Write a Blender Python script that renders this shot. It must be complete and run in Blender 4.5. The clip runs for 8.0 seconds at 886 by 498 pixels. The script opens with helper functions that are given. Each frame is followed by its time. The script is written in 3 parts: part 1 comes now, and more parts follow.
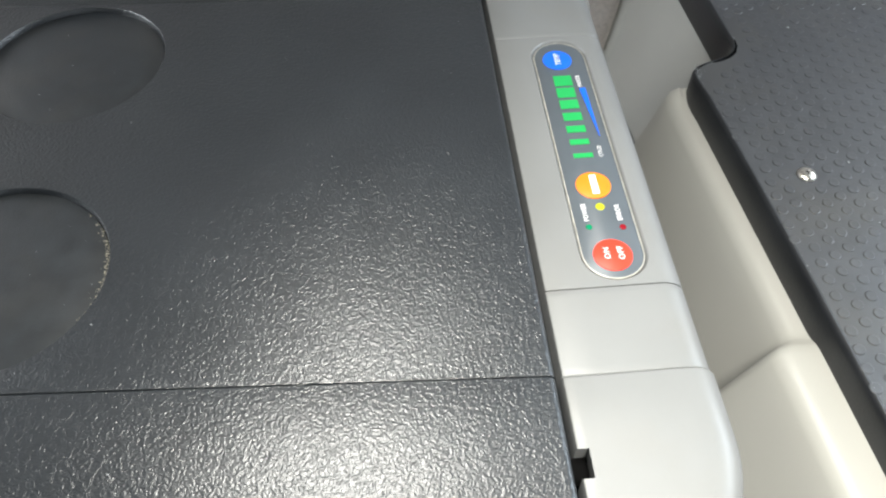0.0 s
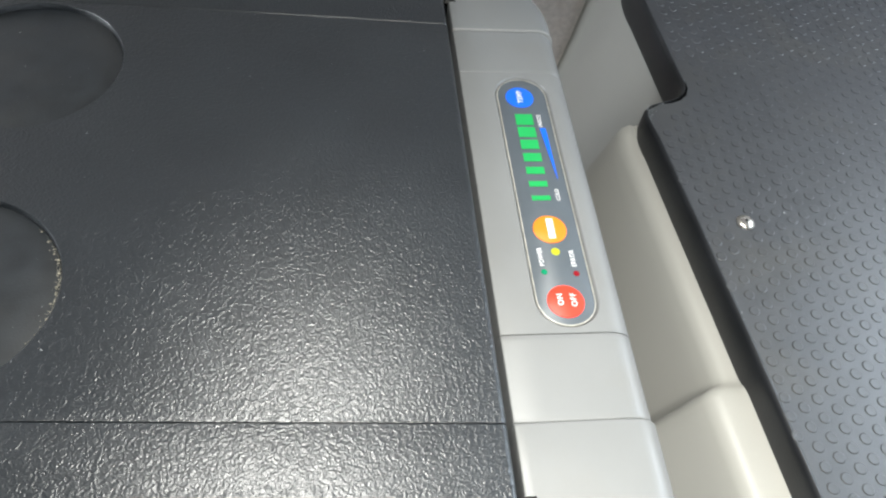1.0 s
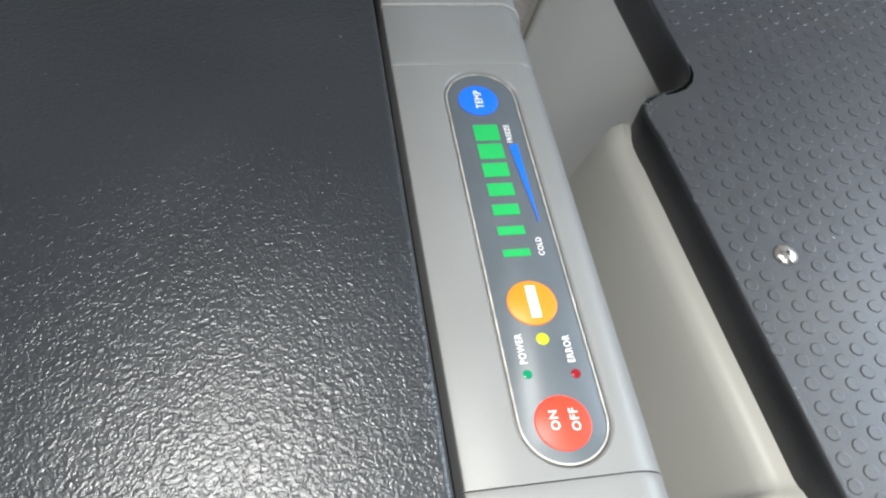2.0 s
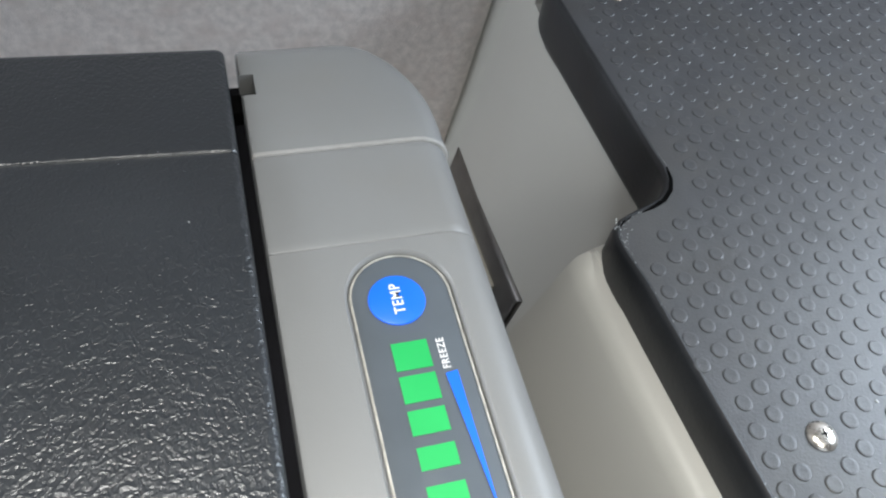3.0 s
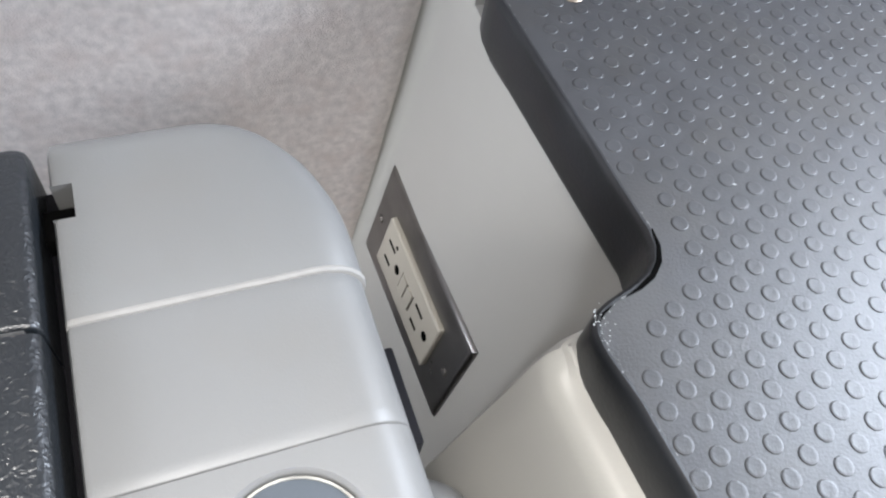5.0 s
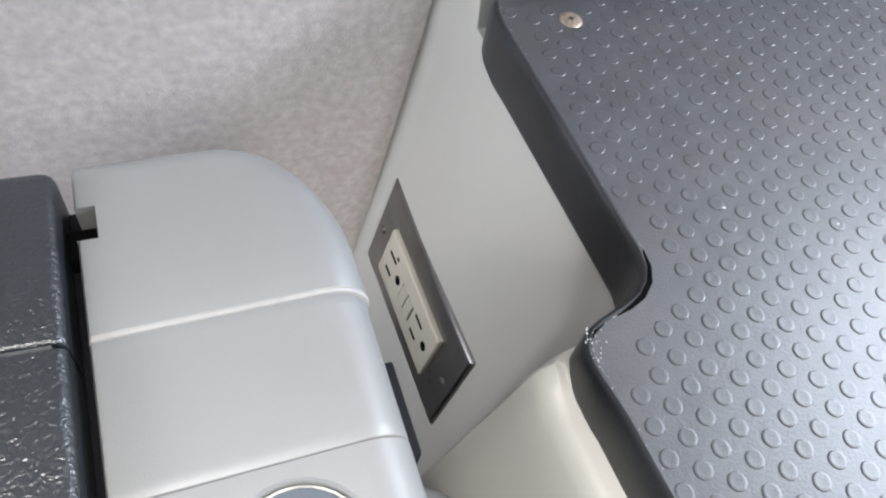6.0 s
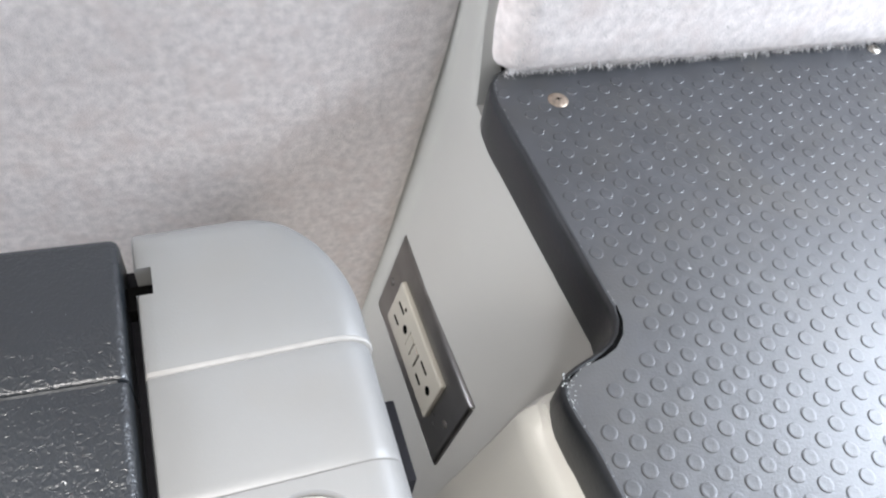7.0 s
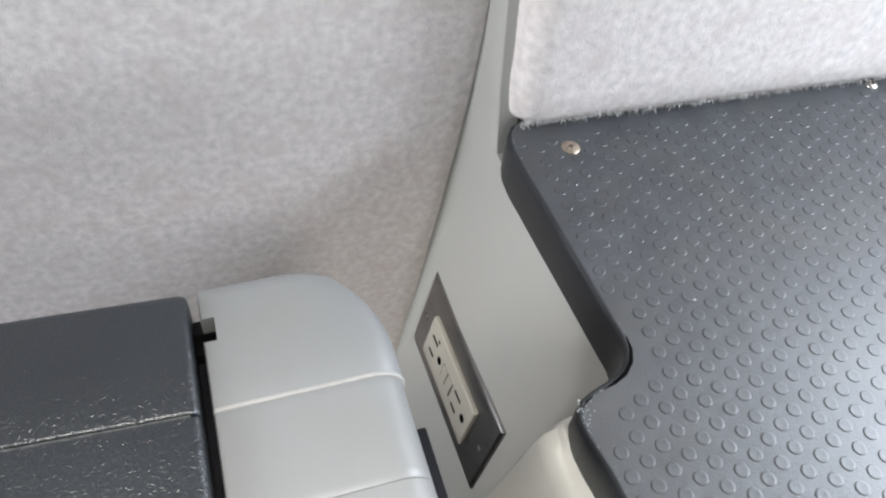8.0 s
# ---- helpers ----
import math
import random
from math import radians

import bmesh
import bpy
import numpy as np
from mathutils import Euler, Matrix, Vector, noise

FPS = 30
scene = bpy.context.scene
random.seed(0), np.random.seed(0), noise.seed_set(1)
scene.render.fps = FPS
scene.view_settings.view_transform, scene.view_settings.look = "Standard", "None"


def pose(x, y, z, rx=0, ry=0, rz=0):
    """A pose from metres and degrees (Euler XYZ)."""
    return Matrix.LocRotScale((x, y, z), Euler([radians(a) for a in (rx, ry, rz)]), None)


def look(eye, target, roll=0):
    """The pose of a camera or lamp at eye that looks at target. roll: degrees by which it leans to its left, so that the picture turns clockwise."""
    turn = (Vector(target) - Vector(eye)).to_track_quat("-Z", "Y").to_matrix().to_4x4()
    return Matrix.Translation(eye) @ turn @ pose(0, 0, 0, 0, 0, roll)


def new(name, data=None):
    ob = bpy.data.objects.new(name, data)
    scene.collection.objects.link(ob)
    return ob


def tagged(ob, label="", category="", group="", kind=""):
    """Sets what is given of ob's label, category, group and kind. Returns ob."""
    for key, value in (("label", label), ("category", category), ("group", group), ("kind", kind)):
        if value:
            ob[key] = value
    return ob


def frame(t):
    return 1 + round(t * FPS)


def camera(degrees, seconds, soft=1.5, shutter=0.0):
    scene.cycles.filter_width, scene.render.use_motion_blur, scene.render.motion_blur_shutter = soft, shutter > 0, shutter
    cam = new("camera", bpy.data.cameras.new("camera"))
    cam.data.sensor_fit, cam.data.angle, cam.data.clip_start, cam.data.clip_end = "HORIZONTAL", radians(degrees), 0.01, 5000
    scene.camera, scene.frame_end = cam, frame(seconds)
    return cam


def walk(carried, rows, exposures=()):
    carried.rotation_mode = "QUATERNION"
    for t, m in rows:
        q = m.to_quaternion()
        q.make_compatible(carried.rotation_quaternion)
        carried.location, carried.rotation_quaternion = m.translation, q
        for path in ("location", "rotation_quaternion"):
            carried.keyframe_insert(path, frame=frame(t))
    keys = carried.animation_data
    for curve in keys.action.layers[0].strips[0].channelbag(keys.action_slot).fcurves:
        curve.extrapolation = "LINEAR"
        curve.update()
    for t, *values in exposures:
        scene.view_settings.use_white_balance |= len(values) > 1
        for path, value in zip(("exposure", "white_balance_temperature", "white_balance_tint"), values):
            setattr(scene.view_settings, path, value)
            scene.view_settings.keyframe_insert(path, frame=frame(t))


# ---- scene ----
cam = camera(59.5, 8.0, soft=2.2)
PATH = [
    (0, (-0.086, -0.37, 0.797), (-0.027, 0.856, -0.782), -0.5),
    (0.3, (-0.09, -0.379, 0.815), (0.065, 0.847, -0.758), 3.3),
    (0.5, (-0.096, -0.375, 0.825), (0.109, 0.834, -0.755), 6.8),
    (1, (-0.101, -0.351, 0.818), (0.139, 0.829, -0.779), 9.9),
    (1.2, (-0.096, -0.332, 0.801), (0.154, 0.836, -0.802), 10.2),
    (2.3, (-0.064, -0.198, 0.715), (0.328, 0.907, -0.905), 13.0),
    (2.5, (-0.058, -0.172, 0.707), (0.368, 0.933, -0.905), 13.6),
    (3, (-0.037, -0.119, 0.695), (0.423, 0.991, -0.904), 11.8),
    (3.2, (-0.026, -0.104, 0.688), (0.424, 1.002, -0.918), 9.7),
    (3.5, (-0.017, -0.076, 0.676), (0.469, 0.97, -0.959), 10.7),
    (4, (-0.004, -0.043, 0.66), (0.536, 0.963, -0.982), 13.1),
    (4.5, (-0.005, -0.034, 0.657), (0.577, 0.949, -0.985), 15.1),
    (5, (-0.002, -0.033, 0.662), (0.556, 0.948, -0.989), 14.3),
    (5.2, (-0.002, -0.033, 0.662), (0.557, 0.952, -0.986), 14.4),
    (6.3, (-0.008, -0.038, 0.68), (0.557, 0.954, -0.962), 15.4),
    (6.5, (-0.015, -0.046, 0.683), (0.579, 0.97, -0.934), 16.2),
    (6.7, (-0.017, -0.05, 0.692), (0.578, 0.983, -0.914), 16.5),
    (7, (-0.009, -0.057, 0.714), (0.532, 1.044, -0.865), 12.9),
    (7.2, (-0.011, -0.062, 0.733), (0.545, 1.031, -0.846), 12.6),
    (7.5, (-0.012, -0.07, 0.747), (0.527, 1.064, -0.81), 11.2),
    (8, (-0.012, -0.075, 0.75), (0.447, 1.106, -0.798), 7.2),
]
EXPOSURES = [
    (0, -1.44, 6450, 8), (0.5, -1.53, 6450, 8), (1.0, -1.55, 6350, 8), (2.5, -1.55, 6250, 10), (3.0, -1.40, 6300, 10), (3.5, -1.22, 6300, 12), (4.0, -0.88, 6340, 14),
    (4.5, -0.73, 6350, 14), (5.0, -0.71, 6350, 14), (6.5, -0.57, 6350, 14), (7.0, -0.53, 6400, 14), (7.5, -0.78, 6450, 12), (8.0, -0.78, 6450, 12)]
# the plan's unit is 0.77 m: the outlet's plate is 114 mm long
UNIT = 0.77
walk(cam, [(t, look(Vector(eye) * UNIT, Vector(target) * UNIT, roll)) for t, eye, target, roll in PATH], EXPOSURES)

# ---- light ----
world = bpy.data.worlds.new("sky")
scene.world = world
world.use_nodes = True
wn = world.node_tree.nodes
sky = wn.new("ShaderNodeTexSky")
sky.sky_type, sky.sun_disc = "NISHITA", False
sky.sun_elevation, sky.sun_rotation = radians(42), radians(100)
world.node_tree.links.new(sky.outputs[0], wn["Background"].inputs[0])
wn["Background"].inputs[1].default_value = 0.12


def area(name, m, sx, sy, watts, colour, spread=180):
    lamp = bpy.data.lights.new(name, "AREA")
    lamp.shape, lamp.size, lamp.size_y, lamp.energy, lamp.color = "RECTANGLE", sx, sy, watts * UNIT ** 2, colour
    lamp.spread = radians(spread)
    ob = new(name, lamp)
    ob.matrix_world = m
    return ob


# area lights, all out of view: overhead, at the front, at window openings
# no bunk lamp is known: an unseen light placed by the lid's glare
area("unseen_overhead_light", look((-0.065, -0.10, 0.945), (-0.07, -0.27, 0.50)), 0.14, 0.18, 3.8, (1.0, 0.97, 0.90), 110)
# added fill, no real lamp: brightens the ledge and the strip's front
area("added_ledge_light", look((0.06, -0.42, 0.945), (0.05, -0.36, 0.40)), 0.10, 0.10, 4.4, (1.0, 0.96, 0.88), 95)
area("window_daylight", look((0.705, -0.02, 0.84), (0.15, 0.0, 0.46)), 0.50, 0.25, 16.0, (0.80, 0.90, 1.0))
# added fill for the well's rear wall; the window around it is made up
area("added_well_light", look((-1.19, 0.09, 0.84), (0.1, 0.16, 0.40)), 0.28, 0.25, 26.0, (0.90, 0.95, 1.0))
# added fill that lifts the carpet lining; no windscreen is seen
area("added_carpet_light", look((-0.1, -1.57, 0.80), (0.0, 0.3, 0.55)), 1.5, 0.32, 8.5, (0.88, 0.94, 1.0))


# ---- materials ----
def material(name, colour, rough=0.5, metal=0.0, vary=0.15, scale=40.0, grain=0.0, grain_scale=600.0, kind="NOISE",
             rough_vary=0.08, spec=0.5, second=None, second_scale=8.0, coat=0.0, per_object=0.0):
    m = bpy.data.materials.new(name)
    m.use_nodes = True
    nodes, links = m.node_tree.nodes, m.node_tree.links
    b = nodes["Principled BSDF"]
    b.inputs["Metallic"].default_value = metal
    b.inputs["Specular IOR Level"].default_value = spec
    b.inputs["Coat Weight"].default_value = coat
    tc = nodes.new("ShaderNodeTexCoord")
    n1 = nodes.new("ShaderNodeTexNoise")
    n1.inputs["Scale"].default_value, n1.inputs["Detail"].default_value = scale, 5.0
    n2 = nodes.new("ShaderNodeTexNoise")
    n2.inputs["Scale"].default_value, n2.inputs["Detail"].default_value = second_scale, 4.0
    for n in (n1, n2):
        links.new(tc.outputs["Object"], n.inputs["Vector"])
    low = [c * (1 - vary) for c in colour]
    high = [min(1, c * (1 + vary)) for c in colour]
    ramp = nodes.new("ShaderNodeValToRGB")
    ramp.color_ramp.elements[0].position, ramp.color_ramp.elements[1].position = 0.32, 0.68
    ramp.color_ramp.elements[0].color, ramp.color_ramp.elements[1].color = (*low, 1), (*high, 1)
    links.new(n1.outputs["Fac"], ramp.inputs["Fac"])
    mix = nodes.new("ShaderNodeMixRGB")
    mix.inputs[2].default_value = (*(second or [c * (1 - vary) for c in colour]), 1)
    cut = nodes.new("ShaderNodeMapRange")
    cut.inputs["From Min"].default_value, cut.inputs["From Max"].default_value = 0.48, 0.72
    cut.inputs["To Max"].default_value = 0.6
    links.new(n2.outputs["Fac"], cut.inputs["Value"])
    links.new(cut.outputs["Result"], mix.inputs[0])
    links.new(ramp.outputs["Color"], mix.inputs[1])
    links.new(mix.outputs["Color"], b.inputs["Base Color"])
    rr = nodes.new("ShaderNodeMapRange")
    rr.inputs["To Min"].default_value, rr.inputs["To Max"].default_value = max(0.02, rough - rough_vary), min(1, rough + rough_vary)
    links.new(n1.outputs["Fac"], rr.inputs["Value"])
    links.new(rr.outputs["Result"], b.inputs["Roughness"])
    if grain:
        bump = nodes.new("ShaderNodeBump")
        bump.inputs["Strength"].default_value, bump.inputs["Distance"].default_value = 1.0, grain * UNIT
        if kind == "VORONOI":
            g = nodes.new("ShaderNodeTexVoronoi")
            g.feature = "SMOOTH_F1"
            g.inputs["Smoothness"].default_value = 0.6
            g.inputs["Scale"].default_value = grain_scale
            wob = nodes.new("ShaderNodeTexNoise")
            wob.inputs["Scale"].default_value = grain_scale * 0.45
            add = nodes.new("ShaderNodeMixRGB")
            add.blend_type, add.inputs[0].default_value = "ADD", 0.0045
            links.new(tc.outputs["Object"], wob.inputs["Vector"])
            links.new(tc.outputs["Object"], add.inputs[1])
            links.new(wob.outputs["Color"], add.inputs[2])
            links.new(add.outputs["Color"], g.inputs["Vector"])
            links.new(g.outputs["Distance"], bump.inputs["Height"])
        else:
            g = nodes.new("ShaderNodeTexNoise")
            g.inputs["Scale"].default_value, g.inputs["Detail"].default_value = grain_scale, 3.0
            links.new(tc.outputs["Object"], g.inputs["Vector"])
            links.new(g.outputs["Fac"], bump.inputs["Height"])
        links.new(bump.outputs["Normal"], b.inputs["Normal"])
    return m


LID = material("charcoal_grained_plastic", (0.0115, 0.0145, 0.018), 0.33, vary=0.10, scale=25, rough_vary=0.02, grain=0.00024, grain_scale=700, kind="VORONOI", spec=0.8, second=(0.0165, 0.020, 0.0235), second_scale=14)
LID_SMOOTH = material("charcoal_worn_plastic", (0.019, 0.022, 0.025), 0.42, vary=0.2, scale=90, grain=0.00012, grain_scale=900, second=(0.030, 0.031, 0.031), second_scale=30)
DUST = material("dusty_plastic_edge", (0.055, 0.055, 0.053), 0.8, vary=0.4, scale=300)
STRIP = material("light_grey_plastic", (0.186, 0.190, 0.189), 0.40, vary=0.03, scale=20, grain=0.00005, grain_scale=1500, second=(0.182, 0.180, 0.172), second_scale=25)
# paler than the strip's grey, to carry the joint's edge highlight
PALE = material("pale_highlight_plastic", (0.28, 0.277, 0.265), 0.6, vary=0.08, scale=200)
WELL = material("beige_moulded_plastic", (0.405, 0.40, 0.37), 0.40, vary=0.015, scale=12, rough_vary=0.015, grain=0.00006, grain_scale=900, second=(0.385, 0.375, 0.345), second_scale=9)
BLACK = material("black_plastic", (0.008, 0.008, 0.010), 0.8, vary=0.3, spec=0.15)
BODY = material("dark_grey_plastic", (0.06, 0.062, 0.066), 0.5, vary=0.2, grain=0.0002, grain_scale=700)
RUBBER = material("grey_rubber_matting", (0.037, 0.039, 0.043), 0.385, vary=0.16, scale=55, grain=0.00012, grain_scale=900, second=(0.050, 0.048, 0.043), second_scale=18, spec=0.8)
EDGE = material("dark_rubber_edging", (0.014, 0.0155, 0.018), 0.40, vary=0.25, scale=40, grain=0.0001, grain_scale=500, second=(0.020, 0.022, 0.025), second_scale=22)
CARPET = material("light_grey_carpet", (0.72, 0.672, 0.645), 0.95, vary=0.13, scale=170, grain=0.0005, grain_scale=1100, second=(0.64, 0.565, 0.53), second_scale=55, spec=0.1)
FIBRE = material("carpet_fibre", (0.52, 0.50, 0.48), 0.9, vary=0.1, scale=200, spec=0.1)
PANEL = material("slate_grey_film", (0.085, 0.10, 0.115), 0.38, vary=0.06, scale=60, grain=0.00002, grain_scale=2500)
RIM = material("cloudy_film_edge", (0.42, 0.41, 0.37), 0.35, vary=0.3, scale=150)
BLUE = material("blue_print", (0.006, 0.13, 0.78), 0.4, vary=0.05)
GREEN = material("green_print", (0.015, 0.36, 0.085), 0.4, vary=0.05)
ORANGE = material("orange_print", (0.88, 0.215, 0.010), 0.4, vary=0.05)
RED = material("red_print", (0.85, 0.045, 0.02), 0.4, vary=0.05)
WHITE = material("white_print", (0.80, 0.80, 0.80), 0.45, vary=0.03)
LED_G = material("dark_green_lens", (0.005, 0.20, 0.09), 0.2, vary=0.1)
LED_R = material("dark_red_lens", (0.22, 0.008, 0.015), 0.2, vary=0.1)
LED_Y = material("olive_lens", (0.38, 0.40, 0.02), 0.25, vary=0.1)
STEEL = material("brushed_steel_plate", (0.27, 0.265, 0.26), 0.30, metal=1.0, vary=0.15, scale=60, grain=0.00003, grain_scale=900)
OUTLET = material("almond_plastic", (0.40, 0.375, 0.315), 0.35, vary=0.03)
SLOT = material("slot_black", (0.004, 0.004, 0.004), 1.0, spec=0.0)
SCREW = material("screw_metal", (0.60, 0.57, 0.52), 0.28, metal=1.0, vary=0.2, scale=400)
SCREW_OLD = material("tarnished_screw", (0.36, 0.29, 0.23), 0.45, metal=0.8, vary=0.3, scale=400)
SCREW_DARK = material("dark_screw", (0.20, 0.19, 0.18), 0.45, metal=0.8, vary=0.3, scale=400)
CRUMB = material("crumb_dust", (0.30, 0.28, 0.22), 0.8, vary=0.3, scale=500)
GLUE = material("dried_glue", (0.42, 0.44, 0.44), 0.4, vary=0.3, scale=500)
WALL = material("grey_vinyl_wall", (0.50, 0.48, 0.45), 0.7, vary=0.06, scale=6, grain=0.0003, grain_scale=300)
FLOOR = material("dark_floor_vinyl", (0.09, 0.085, 0.08), 0.6, vary=0.2, scale=10, grain=0.0003, grain_scale=200)
FRAME = material("dark_window_frame", (0.03, 0.03, 0.03), 0.4, vary=0.2)


# ---- mesh helpers ----
def part(name, bm, mat, parent=None, label="", smooth=True):
    me = bpy.data.meshes.new(name)
    bmesh.ops.recalc_face_normals(bm, faces=bm.faces[:])
    if smooth:
        for f in bm.faces:
            f.smooth = True
        for e in bm.edges:
            if len(e.link_faces) == 2 and e.calc_face_angle(0) > radians(38):
                e.smooth = False
    bm.to_mesh(me)
    bm.free()
    me.materials.append(mat)
    ob = new(name, me)
    ob.parent = parent
    if label:
        ob["label"] = label
    return ob


def empty(name, m=None):
    ob = new(name)
    ob.empty_display_size = 0.02
    if m:
        ob.matrix_world = m
    return ob


def loft(rings, closed=True, caps=True):
    """A skin over rings of points that all have the same count."""
    bm = bmesh.new()
    vs = [[bm.verts.new(p) for p in r] for r in rings]
    n = len(rings[0])
    for a, b in zip(vs, vs[1:]):
        for i in range(n if closed else n - 1):
            j = (i + 1) % n
            bm.faces.new((a[i], a[j], b[j], b[i]))
    if caps and closed:
        bm.faces.new(vs[0])
        bm.faces.new(vs[-1])
    return bm


def box(x0, x1, y0, y1, z0, z1, bevel=0.0, seg=2, into=None):
    bm = into or bmesh.new()
    r = bmesh.ops.create_cube(bm, size=1.0)
    bmesh.ops.transform(bm, matrix=Matrix.LocRotScale(((x0 + x1) / 2, (y0 + y1) / 2, (z0 + z1) / 2), None, (x1 - x0, y1 - y0, z1 - z0)), verts=r["verts"])
    if bevel:
        es = list({e for v in r["verts"] for e in v.link_edges})
        bmesh.ops.bevel(bm, geom=es, offset=bevel, segments=seg, profile=0.5, affect="EDGES")
    return bm


def disc(cx, cy, r, z0, z1, n=36, bevel=0.0, ry=None):
    """A round plate with a softened upper edge."""
    ring = lambda rr, z: [(cx + rr * math.cos(2 * math.pi * i / n), cy + rr * (ry or r) / r * math.sin(2 * math.pi * i / n), z) for i in range(n)]
    rings = [ring(r, z0), ring(r, z1 - bevel)]
    if bevel:
        rings += [ring(r - bevel * 0.3, z1 - bevel * 0.3), ring(r - bevel, z1)]
    return loft(rings)


def stadium(cx, y0, y1, r, z, n=18):
    """Points of a long round-ended outline from y0 up to y1 (the centres of its ends)."""
    pts = [(cx + r * math.cos(math.pi * i / n), y1 + r * math.sin(math.pi * i / n), z) for i in range(n + 1)]
    pts += [(cx - r * math.cos(math.pi * i / n), y0 - r * math.sin(math.pi * i / n), z) for i in range(n + 1)]
    return pts


def writing(name, body, size, x, y, z, parent, mat=None, turn=90, squeeze=1.0):
    cu = bpy.data.curves.new(name, "FONT")
    cu.body, cu.size, cu.align_x, cu.align_y, cu.extrude, cu.offset = body, size, "CENTER", "CENTER", 0.00008, size * 0.006
    cu.space_character = 1.14
    cu.resolution_u = 3
    tmp = bpy.data.objects.new(name, cu)
    scene.collection.objects.link(tmp)
    bpy.context.view_layer.update()
    me = bpy.data.meshes.new_from_object(tmp.evaluated_get(bpy.context.evaluated_depsgraph_get()))
    bpy.data.objects.remove(tmp)
    me.transform(pose(x, y, z, 0, 0, turn) @ Matrix.Diagonal((squeeze, 1, 1, 1)))
    me.materials.clear()
    me.materials.append(mat or WHITE)
    ob = new(name, me)
    ob.parent = parent
    return ob


# ---- the shell of the cab ----
def structure(name, bm, mat, label="", smooth=True):
    return tagged(part(name, bm, mat, None, smooth=smooth), label, name.split("_")[0], kind="structure")


structure("floor", box(-1.22, 0.78, -1.62, 0.4, -0.03, 0.0), FLOOR, "dark vinyl floor under the cooler")
# the left window opening is made up, to let the added light in
bm = box(-1.25, -1.2, -1.6, 0.4, 0.0, 0.70)
box(-1.25, -1.2, -1.6, 0.4, 0.985, 1.04, into=bm)
box(-1.25, -1.2, -1.6, -0.06, 0.70, 0.985, into=bm)
box(-1.25, -1.2, 0.24, 0.4, 0.70, 0.985, into=bm)
structure("wall_left", bm, WALL, "grey lined side wall, unseen, opened for an added light")
# the wide opening is made up for the light added on the carpet
bm = box(-1.2, 0.73, -1.65, -1.6, 0.0, 0.62)
box(-1.2, 0.73, -1.65, -1.6, 0.98, 1.04, into=bm)
box(-1.2, -0.88, -1.65, -1.6, 0.62, 0.98, into=bm)
box(0.68, 0.73, -1.65, -1.6, 0.62, 0.98, into=bm)
structure("wall_front", bm, WALL, "plain grey wall, unseen, opened for an added light")
structure("wall_back", box(-1.2, 0.73, 0.30, 0.34, 0.0, 1.04), WALL, "grey wall behind the carpet lining")
bm = box(0.73, 0.78, -1.6, 0.4, 0.0, 0.70)
box(0.73, 0.78, -1.6, 0.4, 0.985, 1.04, into=bm)
box(0.73, 0.78, -1.6, -0.29, 0.70, 0.985, into=bm)
box(0.73, 0.78, 0.25, 0.4, 0.70, 0.985, into=bm)
structure("wall_right", bm, WALL, "grey side wall with a window opening")


def side_window(name, x, y0, y1):
    """The dark frame in a side wall's opening, flush bars butted end to end."""
    win = tagged(empty(name), "dark-framed side window, out of view", "window", kind="structure")
    bars = ((y0, y0 + 0.015, 0.70, 0.985), (y1 - 0.015, y1, 0.70, 0.985), (y0 + 0.015, y1 - 0.015, 0.70, 0.715), (y0 + 0.015, y1 - 0.015, 0.97, 0.985))
    bm = bmesh.new()
    for a, b, low, high in bars:
        box(x, x + 0.03, a, b, low, high, 0.003, into=bm)
    part("window_frame", bm, FRAME, win)


side_window("window_1", 0.74, -0.29, 0.25)
# a made-up second window, framing the light added for the well
side_window("added_window_2", -1.245, -0.06, 0.24)
# unseen; its low height follows the overhead light, no bunk is known
structure("ceiling", box(-1.2, 0.73, -1.6, 0.4, 0.99, 1.04), WALL, "plain grey ceiling, unseen, set low over the added lights")


# ---- carpet lining on the back wall ----
def carpet_edge(z):
    return 0.0885 + 0.118 * z if z < 0.42 else 0.1381 + 0.07 * (z - 0.42) if z < 0.56 else 0.1479


def carpet_left():
    """A padded sheet whose free edge rolls back towards the wall."""
    zs = [0.0] + [0.12 + 0.02 * i for i in range(36)] + [0.95, 0.99]
    rings = []
    for z in zs:
        e = carpet_edge(z) + 0.0012 * noise.noise((0, 3, z * 30))
        bulge = 0.0015 * noise.noise((5, 0, z * 9))
        ring = [(-1.2, 0.288, z), (-0.5, 0.288 + bulge, z), (-0.2, 0.288 - bulge, z), (0.0, 0.288 + bulge, z), (e - 0.022, 0.288, z)]
        for a in range(0, 91, 15):
            ring.append((e - 0.016 + 0.016 * math.sin(radians(a)), 0.288 + 0.0075 * (1 - math.cos(radians(a))), z))
        ring += [(e, 0.298, z), (-1.2, 0.298, z)]
        rings.append(ring)
    return loft(rings)


structure("carpet_lining_left", carpet_left(), CARPET, "pale grey pile carpet lining on the back wall")


